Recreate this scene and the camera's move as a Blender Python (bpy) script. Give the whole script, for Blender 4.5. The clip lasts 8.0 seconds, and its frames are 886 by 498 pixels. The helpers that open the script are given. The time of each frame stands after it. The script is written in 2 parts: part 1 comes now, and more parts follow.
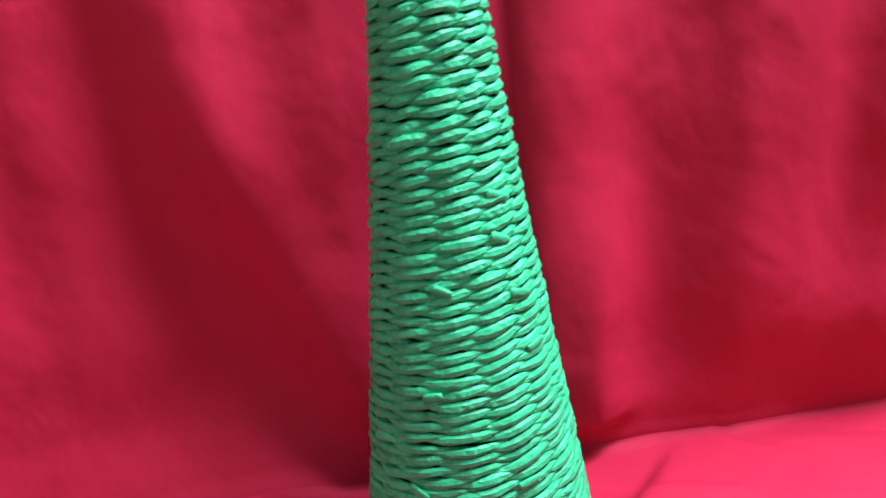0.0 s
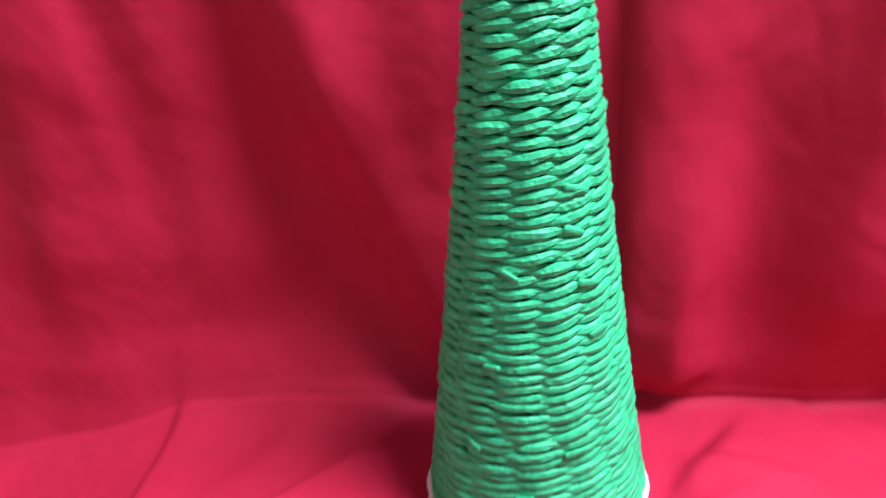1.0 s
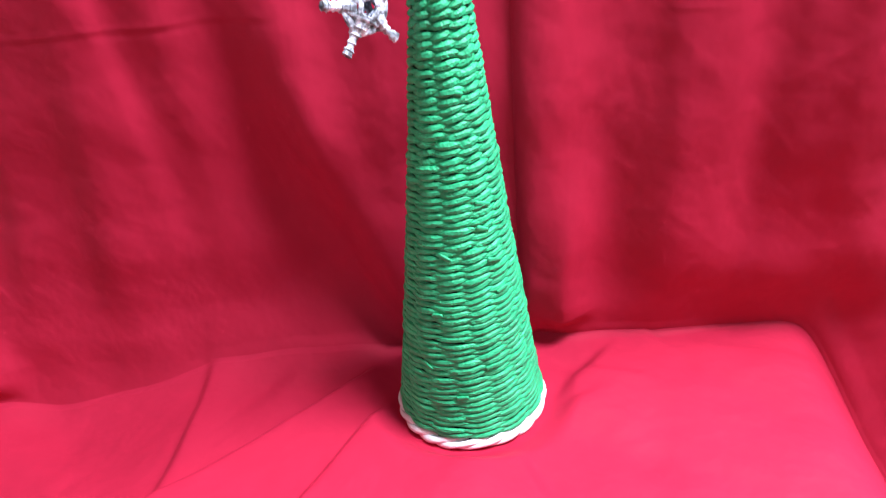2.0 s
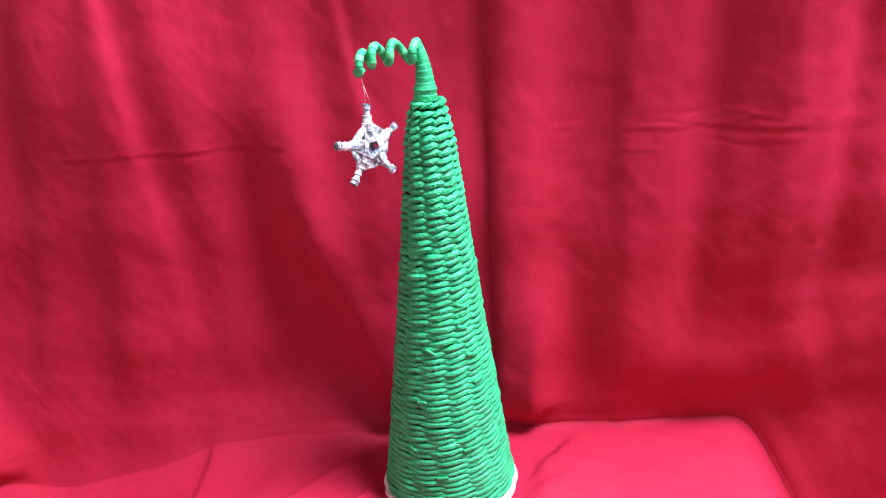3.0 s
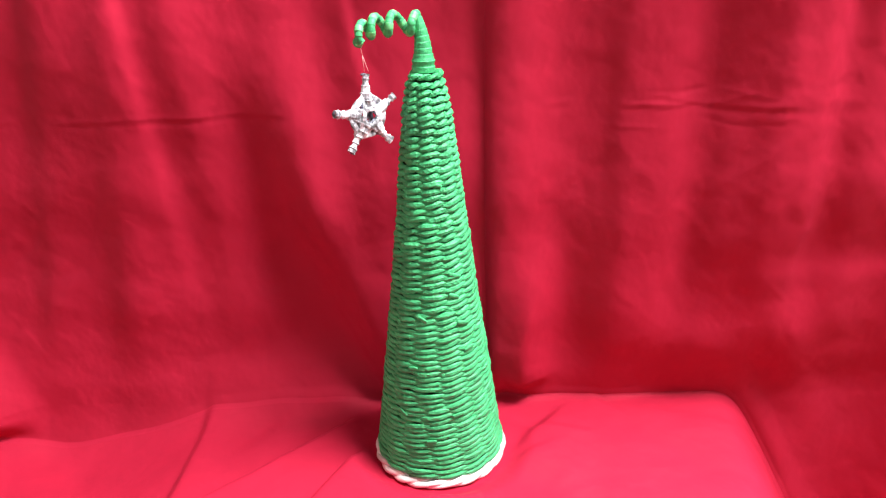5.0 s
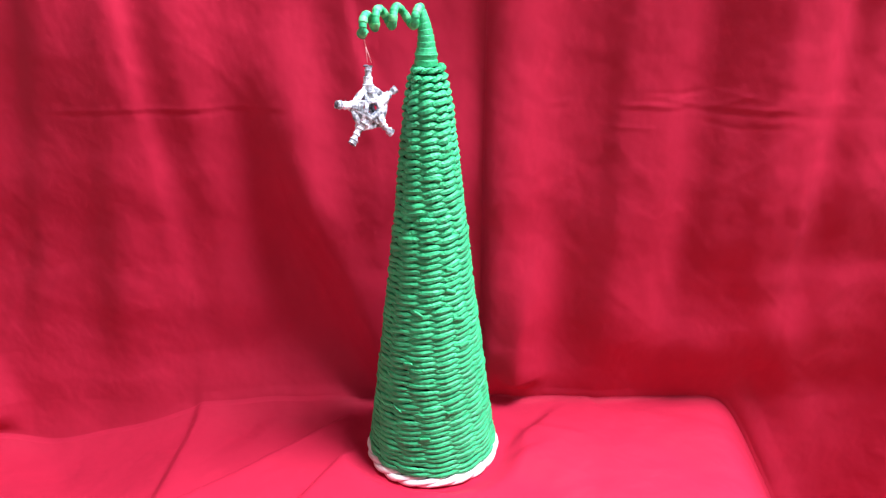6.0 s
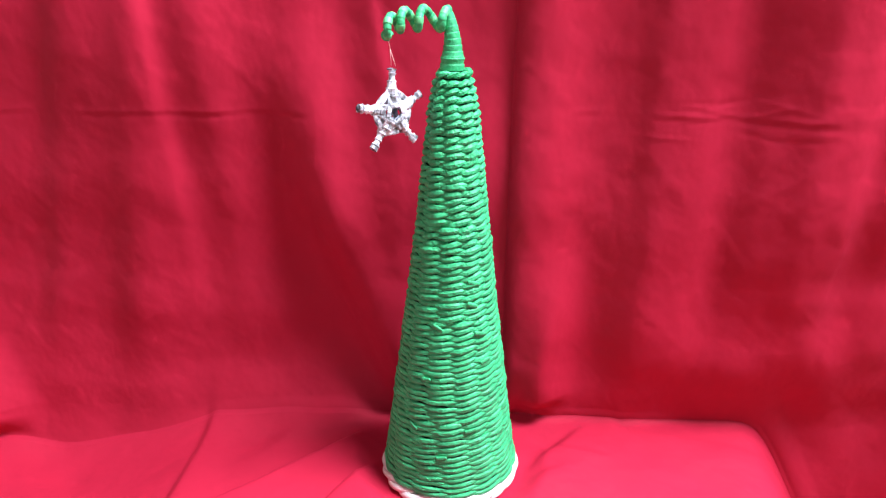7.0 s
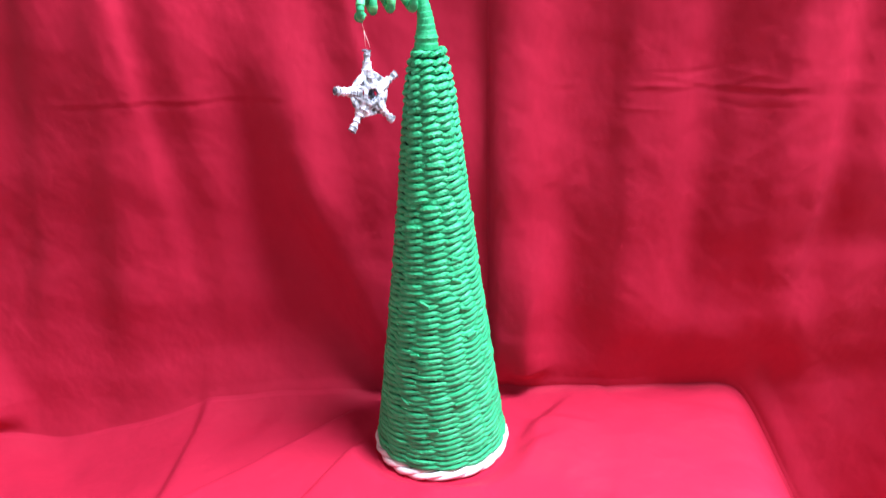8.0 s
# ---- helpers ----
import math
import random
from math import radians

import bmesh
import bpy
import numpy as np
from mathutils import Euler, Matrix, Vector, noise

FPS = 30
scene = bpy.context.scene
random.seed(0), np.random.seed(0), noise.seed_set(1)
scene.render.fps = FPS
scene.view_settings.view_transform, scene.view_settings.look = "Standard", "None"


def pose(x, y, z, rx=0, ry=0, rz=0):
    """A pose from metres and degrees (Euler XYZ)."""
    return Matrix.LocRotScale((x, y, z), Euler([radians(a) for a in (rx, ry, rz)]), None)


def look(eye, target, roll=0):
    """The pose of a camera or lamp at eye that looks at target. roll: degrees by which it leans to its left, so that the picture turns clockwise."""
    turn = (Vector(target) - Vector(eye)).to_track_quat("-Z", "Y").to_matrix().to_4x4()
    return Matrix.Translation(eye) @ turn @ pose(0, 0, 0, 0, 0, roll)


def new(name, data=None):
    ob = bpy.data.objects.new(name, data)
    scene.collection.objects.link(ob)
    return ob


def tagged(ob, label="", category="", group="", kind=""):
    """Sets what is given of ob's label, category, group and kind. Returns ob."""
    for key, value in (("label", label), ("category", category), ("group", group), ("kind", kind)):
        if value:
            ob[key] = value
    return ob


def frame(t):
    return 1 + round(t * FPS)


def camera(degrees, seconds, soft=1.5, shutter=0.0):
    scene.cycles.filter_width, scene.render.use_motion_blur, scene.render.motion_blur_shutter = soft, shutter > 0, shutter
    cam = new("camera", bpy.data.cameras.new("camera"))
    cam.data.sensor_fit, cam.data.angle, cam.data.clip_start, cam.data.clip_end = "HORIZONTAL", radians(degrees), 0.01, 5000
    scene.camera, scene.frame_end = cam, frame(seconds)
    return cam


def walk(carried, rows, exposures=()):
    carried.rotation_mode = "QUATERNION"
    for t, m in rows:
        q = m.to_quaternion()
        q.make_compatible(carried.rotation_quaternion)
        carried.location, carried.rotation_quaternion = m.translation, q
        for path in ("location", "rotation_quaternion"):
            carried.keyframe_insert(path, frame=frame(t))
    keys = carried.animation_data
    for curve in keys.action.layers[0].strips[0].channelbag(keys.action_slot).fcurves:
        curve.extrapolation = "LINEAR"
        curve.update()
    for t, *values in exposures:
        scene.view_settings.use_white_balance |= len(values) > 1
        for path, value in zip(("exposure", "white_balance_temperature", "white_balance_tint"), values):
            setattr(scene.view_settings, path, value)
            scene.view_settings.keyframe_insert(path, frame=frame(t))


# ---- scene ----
cam = camera(64.0, 8.0, soft=1.2, shutter=0.4)
PATH = [
    (0, (-0.0129, -0.3279, 0.268), (0.0284, 0.8251, -0.062), -7.43),
    (0.2, (0.016, -0.3273, 0.2891), (-0.0174, 0.813, -0.0832), -9.40),
    (0.5, (0.0189, -0.322, 0.306), (-0.0429, 0.804, -0.1041), -8.83),
    (0.7, (0.0171, -0.3256, 0.3036), (-0.0632, 0.7979, -0.1103), -8.62),
    (0.8, (0.0094, -0.3232, 0.3059), (-0.0706, 0.7911, -0.1323), -6.97),
    (0.9, (0.0225, -0.3135, 0.3072), (-0.1342, 0.7746, -0.174), -4.93),
    (1, (0.0173, -0.3128, 0.3217), (-0.1796, 0.7392, -0.221), -5.86),
    (1.2, (0.014, -0.3331, 0.3635), (-0.1935, 0.6431, -0.3028), -5.86),
    (1.3, (0.013, -0.353, 0.3759), (-0.1977, 0.6295, -0.2801), -6.96),
    (1.4, (0.0205, -0.3731, 0.3846), (-0.1967, 0.6219, -0.25), -7.53),
    (1.5, (0.0375, -0.3987, 0.4034), (-0.1742, 0.5926, -0.2388), -6.67),
    (1.7, (0.0416, -0.4391, 0.4107), (-0.0929, 0.5798, -0.2089), -7.03),
    (2.8, (0.0375, -0.5395, 0.4705), (-0.0501, 0.5441, -0.0376), -5.84),
    (3, (0.0446, -0.5587, 0.4658), (-0.0242, 0.5544, 0.0228), -4.49),
    (3.5, (0.0456, -0.5667, 0.4716), (-0.0458, 0.5495, 0.0407), -2.95),
    (4, (0.0389, -0.5647, 0.4533), (-0.054, 0.5385, -0.0097), -4.80),
    (4.5, (0.0471, -0.5664, 0.4597), (-0.0497, 0.5441, 0.0154), -4.20),
    (4.7, (0.0513, -0.5698, 0.4673), (-0.0291, 0.5266, -0.0136), -3.43),
    (5.8, (0.0585, -0.5826, 0.4399), (-0.0312, 0.5318, 0.0039), -2.34),
    (6, (0.0447, -0.5802, 0.4468), (-0.0115, 0.5303, -0.0044), -1.47),
    (6.5, (0.0348, -0.5663, 0.446), (-0.0337, 0.5439, -0.0042), -0.40),
    (7, (0.046, -0.5589, 0.4389), (-0.0528, 0.5555, 0.0049), -0.82),
    (7.5, (0.0547, -0.5714, 0.4422), (-0.0355, 0.5518, 0.0295), -2.67),
    (8, (0.0471, -0.5685, 0.439), (-0.0239, 0.5361, -0.0246), -2.92),
]
EXPOSURES = [(0.0, -0.07, 5380, 10), (1.0, -0.13, 5430, 10), (1.5, -0.15, 5550, 10), (1.7, -0.12, 5530, 10), (2.8, -0.05, 5530, 10), (3.0, -0.02, 5530, 10), (3.5, 0.09, 5590, 10), (4.0, 0.03, 6770, 10), (4.7, 0.03, 6980, 10), (5.8, 0.00, 5850, 10), (7.5, 0.00, 5980, 10), (8.0, 0.05, 5550, 10)]
walk(cam, [(t, look(eye, target, roll)) for t, eye, target, roll in PATH], EXPOSURES)

# ---- light: two added area lamps without a seen source, a key at upper right and a fill behind the camera ----
world = bpy.data.worlds.new("world")
scene.world = world
world.use_nodes = True
world.node_tree.nodes["Background"].inputs[0].default_value = (0.9, 0.95, 1.0, 1)
world.node_tree.nodes["Background"].inputs[1].default_value = 0.3


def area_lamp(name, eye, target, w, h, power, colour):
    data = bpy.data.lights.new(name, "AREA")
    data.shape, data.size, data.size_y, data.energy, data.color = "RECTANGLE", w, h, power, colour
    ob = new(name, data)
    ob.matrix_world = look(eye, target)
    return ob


area_lamp("key_light", (0.78, -0.14, 1.68), (0.0, 0.0, 0.1), 0.70, 0.55, 118, (1.0, 0.97, 0.97))
area_lamp("fill_light", (0.25, -2.45, 1.05), (0.0, 0.0, 0.2), 1.1, 0.9, 3.2, (1.0, 0.98, 0.98))


# ---- materials ----
def material(name, colour, rough=0.6, spec=0.3, scale=60, vary=0.15, bump=0.1, bump_scale=400, sheen=0.0, big=6, stretch=(1, 1, 1), island=0.0, low=0.6, high=1.4, wrinkle=0.0):
    mat = bpy.data.materials.new(name)
    mat.use_nodes = True
    nt = mat.node_tree
    bsdf = nt.nodes["Principled BSDF"]
    tex = nt.nodes.new("ShaderNodeTexCoord")
    mapping = nt.nodes.new("ShaderNodeMapping")
    mapping.inputs["Scale"].default_value = stretch
    nt.links.new(tex.outputs["Object"], mapping.inputs["Vector"])

    def noise_node(s, detail):
        n = nt.nodes.new("ShaderNodeTexNoise")
        n.inputs["Scale"].default_value, n.inputs["Detail"].default_value = s, detail
        nt.links.new(mapping.outputs[0], n.inputs["Vector"])
        return n

    fine, broad, grain = noise_node(scale, 4), noise_node(big, 2), noise_node(bump_scale, 3)
    add = nt.nodes.new("ShaderNodeMath")
    add.operation = "ADD"
    nt.links.new(fine.outputs["Fac"], add.inputs[0])
    nt.links.new(broad.outputs["Fac"], add.inputs[1])
    span = nt.nodes.new("ShaderNodeMapRange")
    span.inputs["From Min"].default_value, span.inputs["From Max"].default_value = low, high
    span.inputs["To Min"].default_value, span.inputs["To Max"].default_value = 1 - vary, 1 + vary
    nt.links.new(add.outputs[0], span.inputs["Value"])
    value = span.outputs[0]
    if island:
        info = nt.nodes.new("ShaderNodeObjectInfo")
        jitter = nt.nodes.new("ShaderNodeMapRange")
        jitter.inputs["To Min"].default_value, jitter.inputs["To Max"].default_value = 1 - island, 1 + island
        nt.links.new(info.outputs["Random"], jitter.inputs["Value"])
        times = nt.nodes.new("ShaderNodeMath")
        times.operation = "MULTIPLY"
        nt.links.new(value, times.inputs[0])
        nt.links.new(jitter.outputs[0], times.inputs[1])
        value = times.outputs[0]
    hsv = nt.nodes.new("ShaderNodeHueSaturation")
    hsv.inputs["Color"].default_value = (*colour, 1)
    nt.links.new(value, hsv.inputs["Value"])
    nt.links.new(hsv.outputs[0], bsdf.inputs["Base Color"])
    b = nt.nodes.new("ShaderNodeBump")
    b.inputs["Strength"].default_value, b.inputs["Distance"].default_value = bump, 0.001
    nt.links.new(grain.outputs["Fac"], b.inputs["Height"])
    nt.links.new(b.outputs[0], bsdf.inputs["Normal"])
    if wrinkle:
        for size, depth, turned in ((16, 0.010, 0.5), (42, 0.0035, -0.4)):
            wave = noise_node(size, 2)
            skew = nt.nodes.new("ShaderNodeMapping")
            skew.inputs["Rotation"].default_value = (0, turned, 0)
            skew.inputs["Scale"].default_value = (1.0, 1.0, 0.85)
            nt.links.new(tex.outputs["Object"], skew.inputs["Vector"])
            nt.links.new(skew.outputs[0], wave.inputs["Vector"])
            over = nt.nodes.new("ShaderNodeBump")
            over.inputs["Strength"].default_value, over.inputs["Distance"].default_value = wrinkle, depth
            nt.links.new(wave.outputs["Fac"], over.inputs["Height"])
            nt.links.new(b.outputs[0], over.inputs["Normal"])
            b = over
        nt.links.new(b.outputs[0], bsdf.inputs["Normal"])
    bsdf.inputs["Roughness"].default_value = rough
    bsdf.inputs["Specular IOR Level"].default_value = spec
    if sheen:
        bsdf.inputs["Sheen Weight"].default_value = sheen
        bsdf.inputs["Sheen Roughness"].default_value = 0.45
        bsdf.inputs["Sheen Tint"].default_value = (1.0, 0.55, 0.65, 1)
    return mat


RED = material("red_satin_cloth", (0.43, 0.0142, 0.046), 0.62, 0.12, 30, 0.06, 0.08, 900, sheen=0.0, big=4, wrinkle=0.44)
GREEN = material("green_paper_strand", (0.047, 0.42, 0.172), 0.52, 0.42, 260, 0.34, 0.55, 520, big=40, island=0.08)
PALE_GLINT = material("pale_green_paper", (0.13, 0.56, 0.23), 0.45, 0.4, 220, 0.2, 0.4, 500, big=40)
# green darkened to hold the shade between the strands
SHADED_GREEN = material("shaded_green_paper", (0.004, 0.045, 0.015), 0.8, 0.3, 220, 0.2, 0.4, 500, big=40)
WHITE = material("white_paper_braid", (0.82, 0.80, 0.82), 0.5, 0.35, 160, 0.08, 0.4, 500, big=50)
SILVER = material("silver_grey_newsprint", (0.52, 0.55, 0.63), 0.45, 0.4, 260, 0.75, 0.5, 700, big=110, low=0.8, high=1.2)
INK_PAPER = material("printed_grey_newsprint", (0.30, 0.33, 0.42), 0.5, 0.35, 320, 0.8, 0.5, 700, big=140, low=0.8, high=1.2)
HOLLOW_SHADE = material("shaded_paper_hollow", (0.10, 0.11, 0.14), 0.7, 0.2, 260, 0.3)
THREAD = material("pinkish_thread", (0.75, 0.45, 0.45), 0.5, 0.3)
PLASTER = material("pale_plaster", (0.52, 0.50, 0.47), 0.8, 0.2, 12, 0.05, 0.2, 120)
WOOD = material("brown_wood", (0.25, 0.14, 0.07), 0.5, 0.3, 30, 0.25, 0.2, 200, stretch=(1, 8, 8))


# ---- mesh helpers ----
def mesh_object(name, verts, faces, mat, parent=None, label="", smooth=True):
    me = bpy.data.meshes.new(name)
    me.from_pydata([tuple(v) for v in verts], [], faces)
    me.materials.append(mat)
    me.polygons.foreach_set("use_smooth", [smooth] * len(me.polygons))
    me.update()
    ob = new(name, me)
    if parent:
        ob.parent = parent
    if label:
        tagged(ob, label)
    return ob


def grid_faces(rows, cols, closed):
    idx = np.arange(rows * cols).reshape(rows, cols)
    nxt = np.roll(idx, -1, 1)
    if not closed:
        idx, nxt = idx[:, :-1], nxt[:, :-1]
    return np.stack([idx[:-1], nxt[:-1], nxt[1:], idx[1:]], -1).reshape(-1, 4).tolist()


def sweep(path, radii, sides=8, flat=1.0, up=(0, 0, 1), twist=0.0):
    """A tube along a path: radii along it, flat squeezes it across its own up."""
    path = np.asarray(path, float)
    radii = np.broadcast_to(radii, (len(path),))
    tan = np.gradient(path, axis=0)
    tan /= np.linalg.norm(tan, axis=1)[:, None] + 1e-12
    ref = np.asarray(up, float)
    one = ref - tan[0] * (ref @ tan[0])
    if np.linalg.norm(one) < 1e-3:
        one = np.cross(tan[0], (1, 0, 0))
    normals = []
    for t in tan:
        one = one - t * (one @ t)
        one = one / np.linalg.norm(one)
        normals.append(one)
    n = np.array(normals)
    b = np.cross(tan, n)
    a = np.linspace(0, 2 * np.pi, sides, endpoint=False)[None, :, None]
    turn = np.linspace(0, twist, len(path))[:, None, None]
    ring = n[:, None] * np.cos(a + turn) + b[:, None] * np.sin(a + turn) * flat
    verts = (path[:, None] + ring * radii[:, None, None]).reshape(-1, 3)
    faces = grid_faces(len(path), sides, True)
    faces.append(list(range(sides))[::-1])
    faces.append(list(range(len(verts) - sides, len(verts))))
    return verts, faces


def box(name, lo, hi, mat, parent=None, bevel=0.004, label=""):
    bm = bmesh.new()
    bmesh.ops.create_cube(bm, size=1, matrix=Matrix.LocRotScale([(a + b) / 2 for a, b in zip(lo, hi)], None, [b - a for a, b in zip(lo, hi)]))
    if bevel:
        bmesh.ops.bevel(bm, geom=bm.edges[:], offset=bevel, segments=2, affect="EDGES")
    me = bpy.data.meshes.new(name)
    bm.to_mesh(me)
    bm.free()
    me.materials.append(mat)
    ob = new(name, me)
    if parent:
        ob.parent = parent
    if label:
        tagged(ob, label)
    return ob


# ---- the room round it ----
FLOOR_Z = -0.45
tagged(box("floor", (-1.9, -2.6, FLOOR_Z - 0.1), (1.9, 0.4, FLOOR_Z), WOOD, bevel=0), "brown wooden room floor", "floor", kind="structure")
tagged(box("ceiling", (-1.9, -2.6, 2.10), (1.9, 0.4, 2.20), PLASTER, bevel=0), "plain pale ceiling", "ceiling", kind="structure")
tagged(box("wall_north", (-1.8, 0.3, FLOOR_Z), (1.8, 0.4, 2.10), PLASTER, bevel=0), "plain pale wall behind the red cloth", "wall", kind="structure")
tagged(box("wall_south", (-1.8, -2.6, FLOOR_Z), (1.8, -2.5, 2.10), PLASTER, bevel=0), "plain pale wall", "wall", kind="structure")
tagged(box("wall_west", (-1.9, -2.6, FLOOR_Z), (-1.8, 0.4, 2.10), PLASTER, bevel=0), "plain pale wall", "wall", kind="structure")
tagged(box("wall_east", (1.8, -2.6, FLOOR_Z), (1.9, 0.4, 2.10), PLASTER, bevel=0), "plain pale wall", "wall", kind="structure")

# ---- the low table under the cloth ----
table = tagged(new("table"), "plain low wooden table under the red cloth", "table")
table.location = (0.02, -0.14, FLOOR_Z)
box("tabletop", (-0.27, -0.22, 0.385), (0.28, 0.20, 0.421), WOOD, table)
for sx in (-0.24, 0.25):
    for sy in (-0.19, 0.17):
        box("leg", (sx - 0.02, sy - 0.02, 0.0), (sx + 0.02, sy + 0.02, 0.385), WOOD, table)


# ---- the red cloth: hangs behind and spreads over the table ----
def smooth01(v):
    v = np.clip(v, 0, 1)
    return v * v * (3 - 2 * v)


def line_x(z, top, mid, low):
    """x of a fold line that passes top at z = 0.42, mid at 0.2 and low at 0."""
    return np.where(z > 0.2, mid + (top - mid) * (z - 0.2) / 0.22, low + (mid - low) * z / 0.2)


# stripes of the hanging cloth that face the lamp (+) or turn away (-):
# x at three heights, half width, slope, lowest and highest z
FACES = [
    (-0.383, -0.441, -0.495, 0.020, 0.02, 0.05, 1.5),
    (-0.359, -0.412, -0.460, 0.013, -0.20, 0.05, 1.5),
    (-0.328, -0.364, -0.395, 0.016, 0.02, 0.05, 1.5),
    (-0.294, -0.330, -0.371, 0.018, -0.20, 0.02, 1.5),
    (-0.272, -0.263, -0.262, 0.008, 0.30, 0.10, 1.5),
    (-0.241, -0.233, -0.232, 0.015, -0.13, 0.02, 1.5),
    (-0.222, -0.190, -0.165, 0.024, 0.10, 0.03, 1.5),
    (-0.184, -0.129, -0.057, 0.023, -0.54, -0.1, 0.42),
    (-0.126, -0.086, -0.020, 0.022, 0.13, -0.1, 1.5),
    (-0.066, -0.030, 0.000, 0.006, 0.26, 0.28, 1.5),
    (0.040, 0.035, 0.032, 0.012, 0.18, -0.1, 1.5),
    (0.098, 0.096, 0.096, 0.028, 0.37, -0.1, 1.5),
    (0.140, 0.140, 0.140, 0.026, 0.17, 0.18, 1.5),
    (0.171, 0.172, 0.173, 0.010, -0.17, 0.10, 1.5),
    (0.158, 0.160, 0.166, 0.026, -0.34, 0.00, 0.24),
    (0.232, 0.230, 0.218, 0.014, 0.30, 0.04, 1.5),
    (0.262, 0.258, 0.250, 0.010, -0.20, 0.10, 1.5),
    (0.285, 0.300, 0.318, 0.026, -0.24, 0.06, 1.5),
    (0.353, 0.349, 0.340, 0.009, 0.42, 0.10, 1.5),
    (0.372, 0.378, 0.381, 0.014, -0.26, 0.06, 1.5),
    (0.425, 0.418, 0.405, 0.026, 0.05, -0.1, 1.5),
    (0.500, 0.500, 0.480, 0.030, -0.30, -0.1, 1.5),
    (-0.510, -0.540, -0.580, 0.030, -0.30, 0.16, 1.5),
]

FOLD = (0.0555, 0.0500, 0.0475)


def broad(d):
    """The slow part of d along x, by a wide running mean taken twice."""
    half = 55
    for _ in range(2):
        pad = np.pad(d, ((0, 0), (half + 1, half)), mode="edge")
        total = np.cumsum(pad, axis=1)
        d = (total[:, 2 * half + 1:] - total[:, :-2 * half - 1]) / (2 * half + 1)
    return d


def wall_depth(x, z):
    d = np.zeros_like(x)
    for top, mid, low, w, slope, z0, z1 in FACES:
        fade = smooth01((z - z0) / 0.10) * smooth01((z1 - z) / 0.22)
        d += 1.8 * fade * slope * w * np.tanh((x - line_x(z, top, mid, low)) / w)
    # the upright fold beside the tree: a crisp edge, then a side that turns away and eases out
    past = np.clip(x - line_x(z, *FOLD), 0, 1)
    d -= 1.5 * 0.005 * (1 - np.exp(-past / 0.005))
    d -= 0.85 * broad(d)
    # soft hollows and small wrinkles
    rng = np.random.default_rng(4)
    for n in range(26):
        fx, fz, ph = rng.uniform(8, 60), rng.uniform(-14, 14), rng.uniform(0, 6.3)
        d += 0.03 / fx ** 1.35 * np.sin(fx * x + fz * z + ph + 1.5 * np.sin(7 * z + ph))
    # the fold line left from storage
    zc = 0.325 + 0.0015 * np.sin(9 * x) + 0.0008 * np.sin(61 * x) - 0.03 * np.clip(x, 0, 1) * 0.5
    mark = np.clip(0.65 + 0.5 * np.sin(23 * x + 1) + 0.4 * np.sin(71 * x), 0, 1)
    near = smooth01((-0.07 - x) / 0.04) + smooth01((x - 0.10) / 0.03)
    d -= 0.0006 * 0.7 * near * mark * np.exp(-((z - zc) / 0.0022) ** 2)
    d += 0.0005 * near * mark * np.exp(-((z - zc + 0.0055) / 0.0026) ** 2)
    for n in range(14):
        cx, cz, tilt = rng.uniform(0.12, 0.42), rng.uniform(0.30, 0.345), rng.normal(0, 0.25)
        line = z - cz - tilt * (x - cx)
        d += 0.0004 * np.exp(-(line / 0.0022) ** 2 - ((x - cx) / 0.022) ** 2) * rng.choice([-1, 1])
    # short soft creases
    for n in range(130):
        cx, cz, turned = rng.uniform(-0.5, 0.5), rng.uniform(0.02, 0.5), rng.uniform(0.5, 2.4)
        if abs(cx) < 0.1:
            continue
        c, sn = math.cos(turned), math.sin(turned)
        along, across = (x - cx) * c + (z - cz) * sn, -(x - cx) * sn + (z - cz) * c
        w = rng.uniform(0.002, 0.006)
        d += 0.072 * w * rng.choice([-1, 1]) * np.exp(-(across / w) ** 2 - (along / rng.uniform(0.015, 0.05)) ** 2)
    return d


def notch(x):
    """Small hollow at the foot of the hanging part, beside the tree."""
    return 0.005 * np.exp(-((x - 0.068) / 0.012) ** 2)


def foot_line(x):
    """y at which the hanging part meets the spread part."""
    return 0.076 + 0.0022 * np.sin(27 * x + 0.6) + 0.0014 * np.sin(63 * x) + notch(x) - 0.03 * smooth01((x - 0.32) / 0.2) - 0.008 * smooth01((-x - 0.22) / 0.25) - 0.012 * smooth01((-x - 0.045) / 0.06)


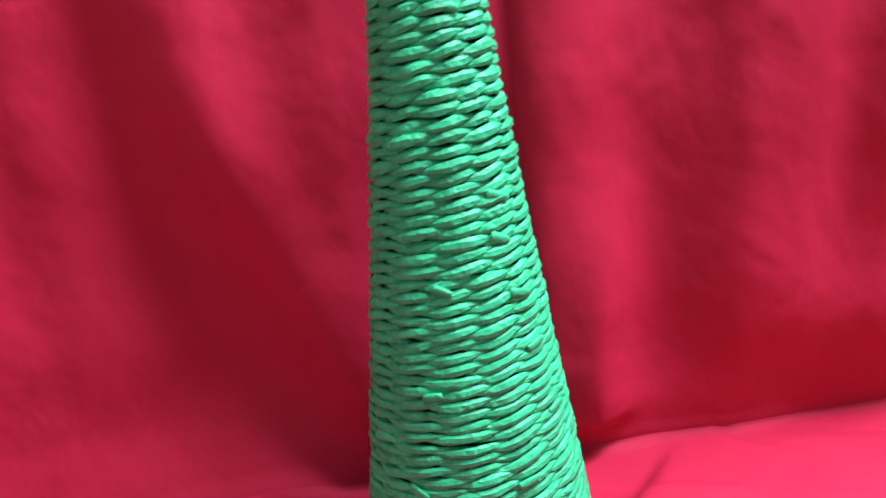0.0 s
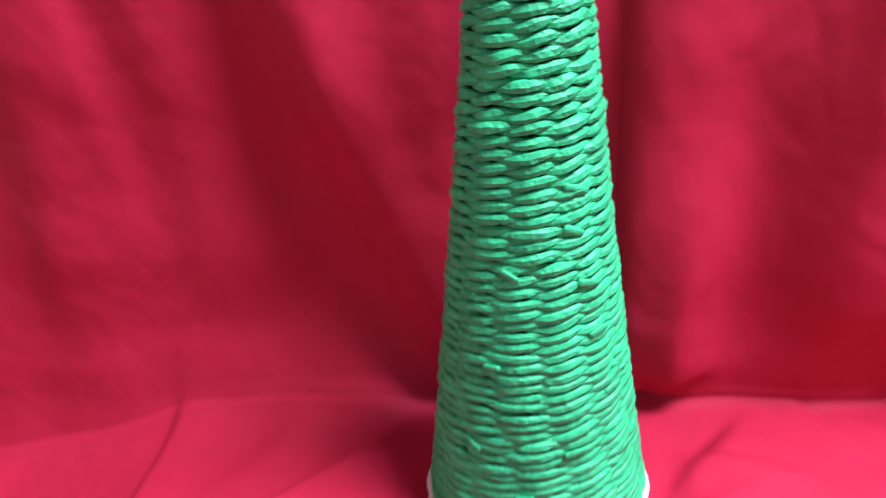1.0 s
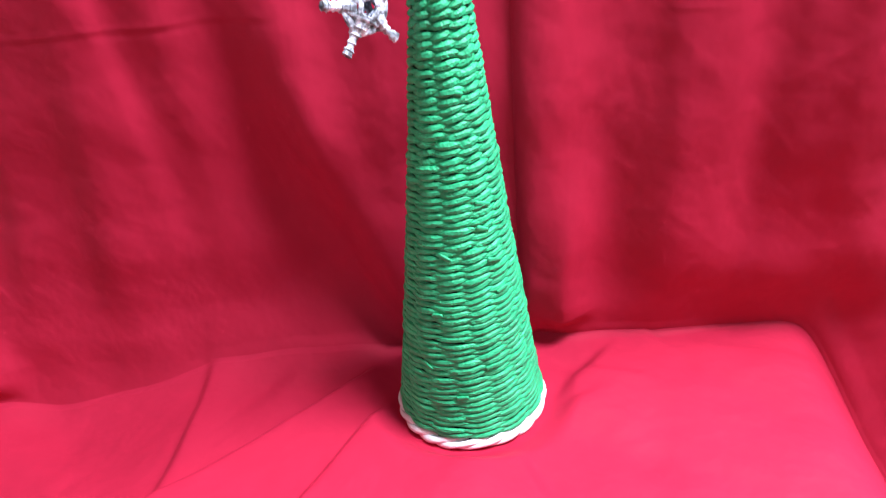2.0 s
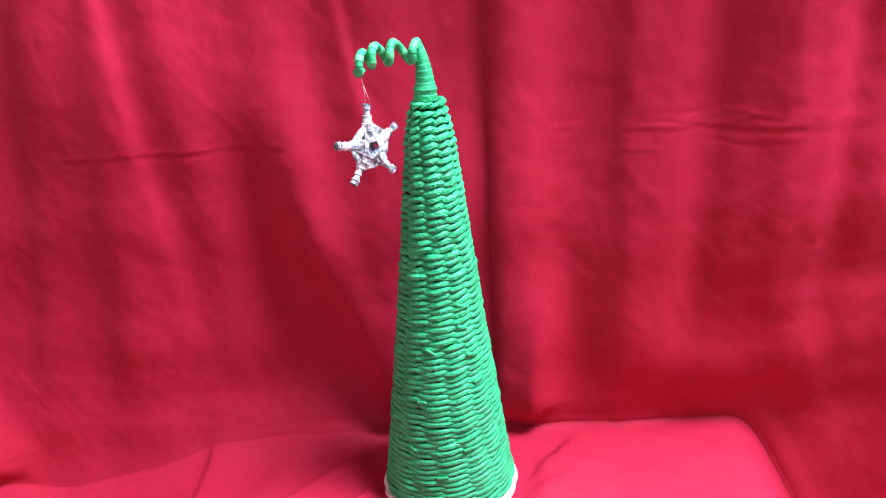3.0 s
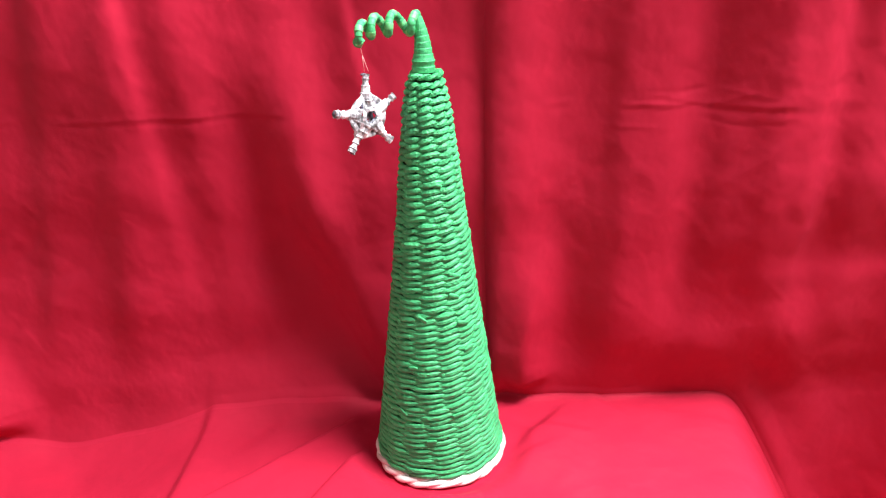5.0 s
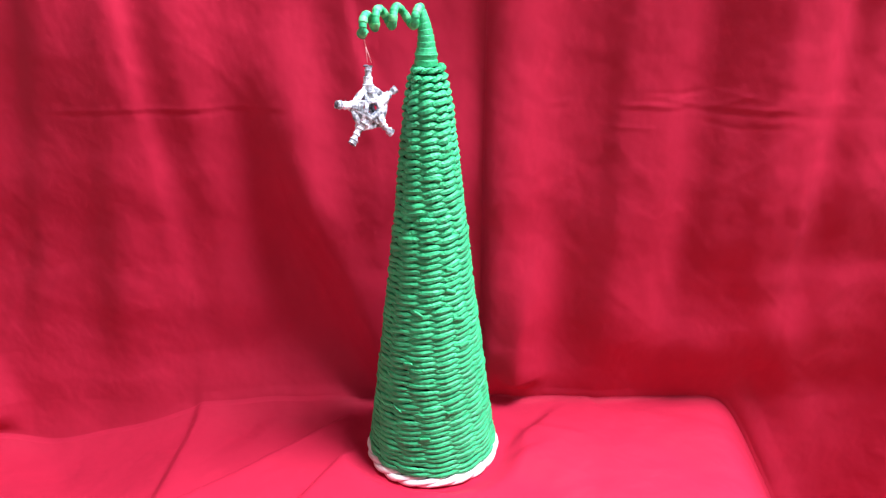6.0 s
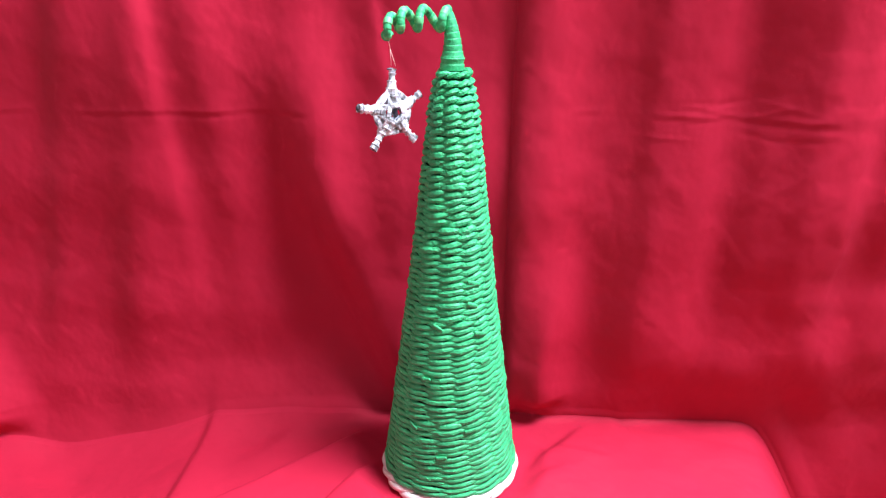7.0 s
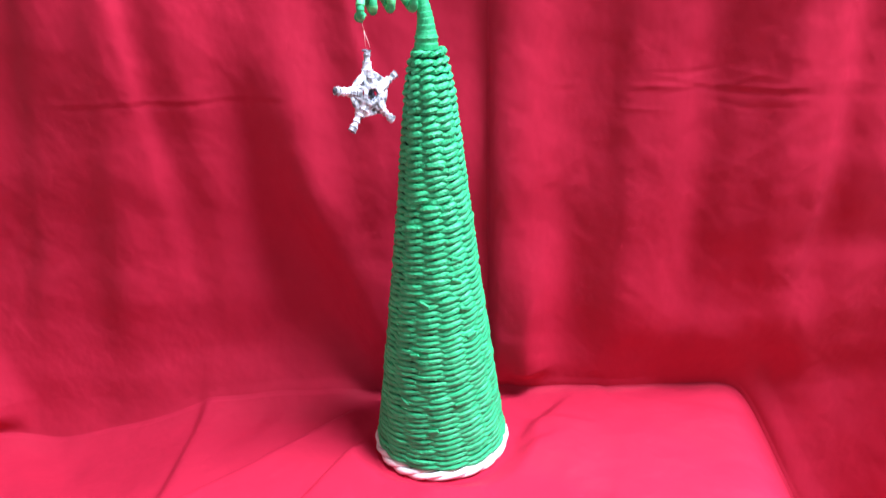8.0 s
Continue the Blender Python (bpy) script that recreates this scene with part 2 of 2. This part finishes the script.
def spread_height(x, y):
    def soft(v, k=0.012):
        return k * np.logaddexp(0, v / k)
    z = -2.1 * (soft(x - 0.313 - 0.09 * (y - 0.075), 0.010) - soft(x - 0.430, 0.02)) - 0.33 * (soft(-0.262 - x, 0.006) - soft(-0.40 - x, 0.03))
    z -= 0.8 * soft(-0.36 - y, 0.02)

    def ridge(x0, y0, x1, y1, w, h, skew=0.0):
        ux, uy = x1 - x0, y1 - y0
        length = math.hypot(ux, uy)
        along = ((x - x0) * ux + (y - y0) * uy) / length
        across = ((x - x0) * uy - (y - y0) * ux) / length
        ends = smooth01(along / 0.05 + 0.5) * smooth01((length - along) / 0.05 + 0.5)
        return ends * (h * np.exp(-(across / w) ** 2) + skew * np.tanh(across / w))
    z += ridge(-0.103, 0.038, -0.285, -0.132, 0.0044, -0.0042, -0.0080)
    z += ridge(-0.071, 0.002, -0.140, -0.138, 0.0042, -0.0036, -0.0060)
    z += ridge(0.064, -0.012, 0.122, 0.058, 0.006, -0.0018, 0.0046)
    z += ridge(0.060, -0.030, 0.110, -0.004, 0.005, -0.0008, 0.0020)
    z += ridge(0.038, -0.070, 0.060, -0.135, 0.005, 0.0, 0.0026)
    z += ridge(-0.180, 0.055, -0.215, 0.000, 0.010, -0.0012, -0.0022)
    z += ridge(-0.262, 0.070, -0.256, -0.16, 0.005, 0.0014, -0.0034)
    z += ridge(0.070, 0.030, 0.150, 0.010, 0.005, 0.0010, 0.0014)
    z += ridge(0.165, 0.078, 0.185, 0.058, 0.004, -0.0020, 0.0012)
    z += ridge(0.200, 0.060, 0.330, 0.020, 0.007, 0.0006, 0.0016)
    z -= 0.003 * np.exp(-((x + 0.135) / 0.030) ** 2 - ((y - 0.040) / 0.018) ** 2)
    z -= 0.005 * np.exp(-((x + 0.085) / 0.030) ** 2 - ((y - 0.070) / 0.030) ** 2)
    z += 0.0015 * np.sin(17 * x + 9 * y) * np.sin(13 * y - 6 * x + 1)
    # flat where the tree stands
    keep = smooth01((np.hypot(x, y) - 0.064) / 0.03)
    return z * keep


def fillet(x):
    """Height of the soft bend where the cloth turns from hanging to lying."""
    return 0.0028 + 0.0010 * np.sin(19 * x + 1) + 0.0006 * np.sin(47 * x) + 0.012 * smooth01((-x - 0.03) / 0.10)


def red_cloth():
    # closer columns along the edge of the upright fold
    xs = np.sort(np.concatenate([np.linspace(-0.74, 0.74, 700), 0.0475 + np.array([-0.0006, 0.0, 0.0005, 0.0012])]))
    front = -np.linspace(1, 0, 190) ** 1.25 * 0.60
    height = np.linspace(0, 1, 481)[1:] ** 1.1 * 0.86
    xf, sf = np.meshgrid(xs, front)
    yf = foot_line(xf) + sf
    zf = spread_height(xf, yf) + fillet(xf) * np.exp(sf / (1.4 * fillet(xf)))
    xw, sw = np.meshgrid(xs, height)
    xw = xw + (line_x(sw, *FOLD) - FOLD[2]) * np.exp(-((xw - FOLD[2]) / 0.03) ** 2)
    base = foot_line(xw)
    zb = spread_height(xw, base) + fillet(xw)
    zz = np.maximum(zb + sw, 0.0)
    # the foot lies a little behind, so that the lowest part turns down, out of the lamp's light
    tuck = 0.013 * (0.20 + 0.80 * smooth01((xw - 0.02) / 0.10) * (1 - smooth01((xw - 0.30) / 0.05))) * (1 - np.exp(-sw / 0.055))
    tuck += 0.008 * smooth01((xw - 0.11) / 0.07) * (1 - smooth01((xw - 0.33) / 0.06)) * (1 - np.exp(-sw / 0.10))
    lean_in = 0.003 * smooth01((xw - 0.05) / 0.12)
    plane = base - notch(xw) * smooth01(sw / 0.07) + 0.006 - tuck - lean_in * smooth01((zz - 0.05) / 0.25) + 0.012 * smooth01((-xw - 0.16) / 0.36) * smooth01(zz / 0.35)
    # beyond the tree the cloth sweeps up from the table in a wide bend, and its far ends lean forward
    plane += 0.024 * smooth01((-xw - 0.045) / 0.06) * (1 - np.exp(-sw / 0.045)) + 0.018 * smooth01((xw - 0.32) / 0.15) * (1 - np.exp(-sw / 0.09))
    plane -= (0.018 * smooth01((-xw - 0.12) / 0.26) + 0.030 * smooth01((xw - 0.10) / 0.26)) * np.clip(zz, 0, 1) / 0.4
    yw = plane + wall_depth(xw, zz) * (0.25 + 0.75 * smooth01(sw / 0.07)) * smooth01(sw / 0.012)
    # the sweep of cloth that swings forward at the far end
    edge = xw + 0.452 + 0.45 * zz
    yw -= 0.045 * smooth01(-edge / 0.10) * smooth01((0.20 - zz) / 0.16) * smooth01(sw / 0.03)
    # the swelling tuck beside the tree, with its rolled underside
    bulge = np.exp(-((xw - 0.086 - 0.10 * zz) / 0.019) ** 2) * smooth01((0.22 - zz) / 0.12)
    yw -= 0.011 * bulge * smooth01((zz - 0.012 - 0.10 * np.abs(xw - 0.085)) / 0.018)
    verts = np.concatenate([np.stack([xf, yf, zf], -1), np.stack([xw, yw, zb + sw], -1)]).reshape(-1, 3)
    ob = mesh_object("backdrop_cloth", verts, grid_faces(190 + 480, len(xs), False), RED)
    return tagged(ob, "crimson red cloth hanging in soft folds and spread over the table", "cloth")


red_cloth()

# ---- the woven tree ----
tree = tagged(new("woven_tree"), "green woven paper cone tree with white braided foot on red cloth", "christmas tree")
TOP = 0.3715
LEAN = 0.018


def cone_radius(z):
    return 0.0612 - 0.1262 * z - 0.0016 * math.sin(math.pi * z / 0.377) - 0.0045 * max(0.0, (z - 0.338) / 0.036) ** 1.4


def woven_strand(z, r, count, k, phase, rng, pitch):
    """One of the two paper strands that twist round each other from stake to stake."""
    steps = count * 10
    wav0 = 9 * z + 1.3 * math.sin(240 * z)
    th = np.linspace(0.5 * np.pi, 2.5 * np.pi, steps + 1)
    ph = count / 2 * th + k * np.pi + phase + 0.22 * np.sin(2 * th + wav0) + 0.18 * np.sin(5 * th + 2 * wav0)
    out = np.cos(ph)
    wav = rng.normal(0, 1, (4, 1))
    wobble = 0.00028 * min(1.0, r / 0.03) * (wav[0] * np.sin(3 * th + wav[1]) + wav[2] * np.sin(7 * th + wav[3])) * np.abs(np.sin(th / 2 - np.pi / 4))
    seg = np.repeat(rng.normal(0, 1, count), 10)
    seg = np.append(seg, seg[0])
    fat = 1 + 0.08 * np.convolve(np.r_[seg[-5:], seg, seg[:5]], np.ones(11) / 11, "valid")
    rr = r + 0.20 * pitch * out + 0.0003 * wav[1]
    path = np.stack([LEAN * z + rr * np.cos(th), rr * np.sin(th), z + 0.21 * pitch * np.sin(ph) + wobble], -1)
    radii = 0.49 * pitch * fat * (0.60 + 0.40 * np.clip(out, 0, 1) ** 0.8)
    verts, faces = sweep(path, radii, 7, 0.70, twist=4.0 + 2.0 * wav[0][0])
    verts = np.asarray(verts, float)
    return verts + rng.normal(0, 0.022 * pitch, verts.shape), faces


rng = np.random.default_rng(11)
row_z, turn = 0.0125, 0.0
while row_z < TOP:
    count = 14 if row_z < 0.08 else 13 if row_z < 0.17 else 11 if row_z < 0.25 else 9
    gap = 0.0049 + 0.0036 * row_z
    turn += 0.08 + rng.normal(0, 0.09)
    for k in range(2):
        mesh_object("woven_strand", *woven_strand(row_z, cone_radius(row_z), count, k, turn, rng, gap), GREEN, tree, smooth=False)
    row_z += gap * rng.uniform(0.96, 1.04)

# upright stakes and an added lining; the shade of the gaps is put into their dark green
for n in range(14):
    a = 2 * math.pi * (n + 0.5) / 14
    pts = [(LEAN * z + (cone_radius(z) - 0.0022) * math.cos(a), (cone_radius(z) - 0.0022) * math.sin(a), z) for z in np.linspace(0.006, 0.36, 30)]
    mesh_object("stake", *sweep(pts, 0.0016, 6), SHADED_GREEN, tree)
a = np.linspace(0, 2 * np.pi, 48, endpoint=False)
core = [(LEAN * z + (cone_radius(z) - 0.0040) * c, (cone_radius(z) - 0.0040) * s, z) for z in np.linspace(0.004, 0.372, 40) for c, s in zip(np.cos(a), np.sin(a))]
mesh_object("lining", core, grid_faces(40, 48, True), SHADED_GREEN, tree)


def strand_end(deg, z, length, slope):
    """A cut end of a strand, tucked flat against the weave."""
    u = np.linspace(0, 1, 9)
    th = math.radians(deg) + u * length / cone_radius(z)
    zz = z + u * slope
    rr = cone_radius(z) + 0.0016 + 0.0018 * u
    pts = np.stack([LEAN * z + rr * np.cos(th), rr * np.sin(th), zz], -1)
    return sweep(pts, 0.0023 * (1 - 0.35 * u ** 3), 6, 0.45)


for deg, z, length, slope in [(-64, 0.205, 0.010, -0.004), (-58, 0.160, 0.010, -0.003), (-52, 0.132, 0.009, 0.003), (-66, 0.187, 0.008, -0.004), (-118, 0.118, 0.009, 0.003), (-108, 0.168, 0.008, -0.003),
                              (-44, 0.098, 0.009, 0.003), (-84, 0.284, 0.008, -0.003), (-72, 0.072, 0.010, 0.003), (-128, 0.075, 0.009, -0.003), (-38, 0.060, 0.008, 0.003), (-98, 0.048, 0.009, 0.003)]:
    mesh_object("strand_end", *strand_end(deg, z, length, slope), GREEN, tree)

# white braid round the foot
for k in range(3):
    th = np.linspace(0, 2 * np.pi, 260)
    ph = 6 * th + k * 2 * np.pi / 3 + 0.3 * np.sin(3 * th + k)
    rr = 0.0603 + 0.0026 * np.cos(ph)
    pts = np.stack([rr * np.cos(th), rr * np.sin(th), 0.0052 + 0.0023 * np.sin(ph)], -1)
    mesh_object("braid_strand", *sweep(pts, 0.0029 + 0.0005 * np.sin(11 * th + 2 * k), 8, 0.75), WHITE, tree, "white paper braid strand at the foot")


# the wrapped tip
def wrapped_tube(path, radii, bands, step, sides, flat=1.0):
    """A tube wound with flat strips: each turn overlaps the last by a small step."""
    n = len(path)
    saw = (np.linspace(0, bands, n) % 1.0)
    return sweep(path, np.asarray(radii) + step * (saw - 0.5), sides, flat)


u = np.linspace(0, 1, 140)
tip_path = np.stack([LEAN * 0.37 - 0.0012 + 0.0010 * np.sin(u * 2.6) - 0.0032 * u ** 3, 0 * u, 0.3700 + 0.0415 * u], -1)
ridged = 0.0007 * (1 - u) + 0.00015
mesh_object("wrapped_tip", *wrapped_tube(tip_path, 0.0100 - 0.0060 * u ** 0.85 + 0.0009 * np.exp(-((u - 0.22) / 0.05) ** 2), 9, ridged, 22), GREEN, tree)

# the curled tail: a loose spring that leads sideways from the tip
turns = 3.55
n = np.linspace(0, turns, 420)
ang = 2 * np.pi * n
lag = n + 0.11 * (np.cos(ang) - 1)
wide = 0.0078 - 0.0007 * n
curl = np.stack([
    tip_path[-1][0] - 0.001 - 0.0192 * lag + 0.0020 * lag ** 2,
    -0.0072 * np.sin(ang) * smooth01(n * 4) - 0.026 * (n / turns) ** 1.3,
    0.4150 - 0.0070 - 0.0030 * np.clip(n - 2, 0, 9) ** 1.3 + wide * np.cos(ang),
], -1)
first = np.array(tip_path[-4])
head = np.linspace(0, 1, 30)[:, None]
curl[:30] = (1 - smooth01(head)) * (first + np.array([0.0, 0, 0.004]) * np.sin(np.pi * head)) + smooth01(head) * curl[:30]
mesh_object("curled_tail", *wrapped_tube(curl, 0.0033 - 0.0001 * n, 40, 0.0005, 10), GREEN, tree)
# pale wraps of the curl, their colour also carrying its painted highlights
for c in np.linspace(0.05, 0.97, 13):
    i = int(c * 419)
    mesh_object("pale_band", *sweep(curl[i - 5:i + 6], 0.00345, 10), PALE_GLINT, tree, "pale green paper band round the curl")
end_point = curl[-1]
blob = [(end_point + np.array([0.0022 * math.cos(q), -0.001, 0.0016 * math.sin(q)])) for q in np.linspace(0, 5.2, 24)]
mesh_object("tail_knot", *sweep(blob, 0.0026, 8), GREEN, tree)

# ---- the hanging star ----
STAR = Vector((float(end_point[0]) + 0.001, float(end_point[1]), 0.3412))
YAW = math.radians(46)
star = tagged(new("star_ornament"), "silver grey paper star hanging on a thread from the curled tip", "star ornament")
star.location = STAR
star.rotation_euler = (0, radians(-5), YAW)
srng = np.random.default_rng(5)


def polar(deg, r, depth=0.0):
    q = math.radians(deg)
    return np.array([r * math.sin(q), depth, r * math.cos(q)])


ARMS = [(4, 0.0325), (76, 0.0305), (145, 0.0325), (219, 0.0320), (288, 0.0320)]


def star_arm(deg, long, seed):
    """A rolled paper tube: broad and wrapped with strips at its root, open and bent at the tip."""
    arng = np.random.default_rng(seed)
    u = np.linspace(0, 1, 72)
    bend = arng.normal(0, 3.0)
    pts = np.array([polar(deg + bend * v * v, 0.008 + (long - 0.008) * v, 0.0006 * math.sin(4 * v + seed)) for v in u])
    girth = 0.0060 - 0.0033 * smooth01(u / 0.75) + 0.0007 * smooth01((u - 0.80) / 0.15)
    ripple = 0.00035 * np.sin(9 * u + seed) + 0.0002 * np.sin(31 * u)
    return wrapped_tube(pts, girth + ripple, 4.6, 0.0011, 10, 0.78)


for k, (deg, long) in enumerate(ARMS):
    arm = mesh_object("star_arm", *star_arm(deg, long, k + 3), SILVER, star, smooth=False)
    # solid plug, coloured dark for the shade inside the rolled tube
    rim = np.array([polar(deg, long + 0.0006 * q) for q in (-1, 0, 1)])
    mesh_object("tube_end", *sweep(rim, (0.0020, 0.0023, 0.0017), 10, 0.8), HOLLOW_SHADE, arm, "dark open end of the rolled paper tube")


def strip(name, p, q, w, bow, mat=None):
    """A flat paper strip from p to q that bows out of the star's plane."""
    u = np.linspace(0, 1, 14)[:, None]
    pts = p * (1 - u) + q * u + np.array([0, bow, 0]) * np.sin(np.pi * u)
    mesh_object(name, *sweep(pts, w * 1.02, 6, 0.26, up=(q - p)[[2, 1, 0]] * (1, 0, -1) + 1e-6), mat or SILVER, star, smooth=False)


for k in range(5):
    d0, d1, d2 = ARMS[k][0], ARMS[(k + 1) % 5][0], ARMS[(k + 2) % 5][0]
    side = -1 if k % 2 else 1
    strip("star_frame_strip", polar(d0 + 4, 0.0170), polar(d1 - 4, 0.0170), 0.0023, -0.0022)
    strip("star_frame_strip", polar(d0 + 7, 0.0150), polar(d1 - 8, 0.0152), 0.0023, 0.0022)
    strip("star_cross_strip", polar(d0 + 3, 0.0185), polar(d2 - 3, 0.0180), 0.0019, -0.0052)
    strip("star_cross_strip", polar(d0 - 6, 0.0165), polar(d2 + 5, 0.0165), 0.0016, 0.0050)
    strip("star_cross_strip", polar(d0 + 9, 0.0150), polar(d2 + 4, 0.0160), 0.0016, 0.0032 * side, INK_PAPER)

thread = tagged(new("thread"), "thin pinkish thread that holds the star", "thread")
thread.location = end_point
drop = np.array([STAR.x + 0.0025, STAR.y, STAR.z + 0.0345]) - end_point
mid = drop * 0.45
mesh_object("thread_line", *sweep([(0, 0, 0), mid * 0.5, mid], 0.00028, 5), THREAD, thread)
for s in (-0.0016, 0.0016):
    mesh_object("thread_loop", *sweep([mid, (mid + drop) / 2 + [s * 0.5, 0, 0], drop + [s, 0, 0]], 0.00025, 5), THREAD, thread)
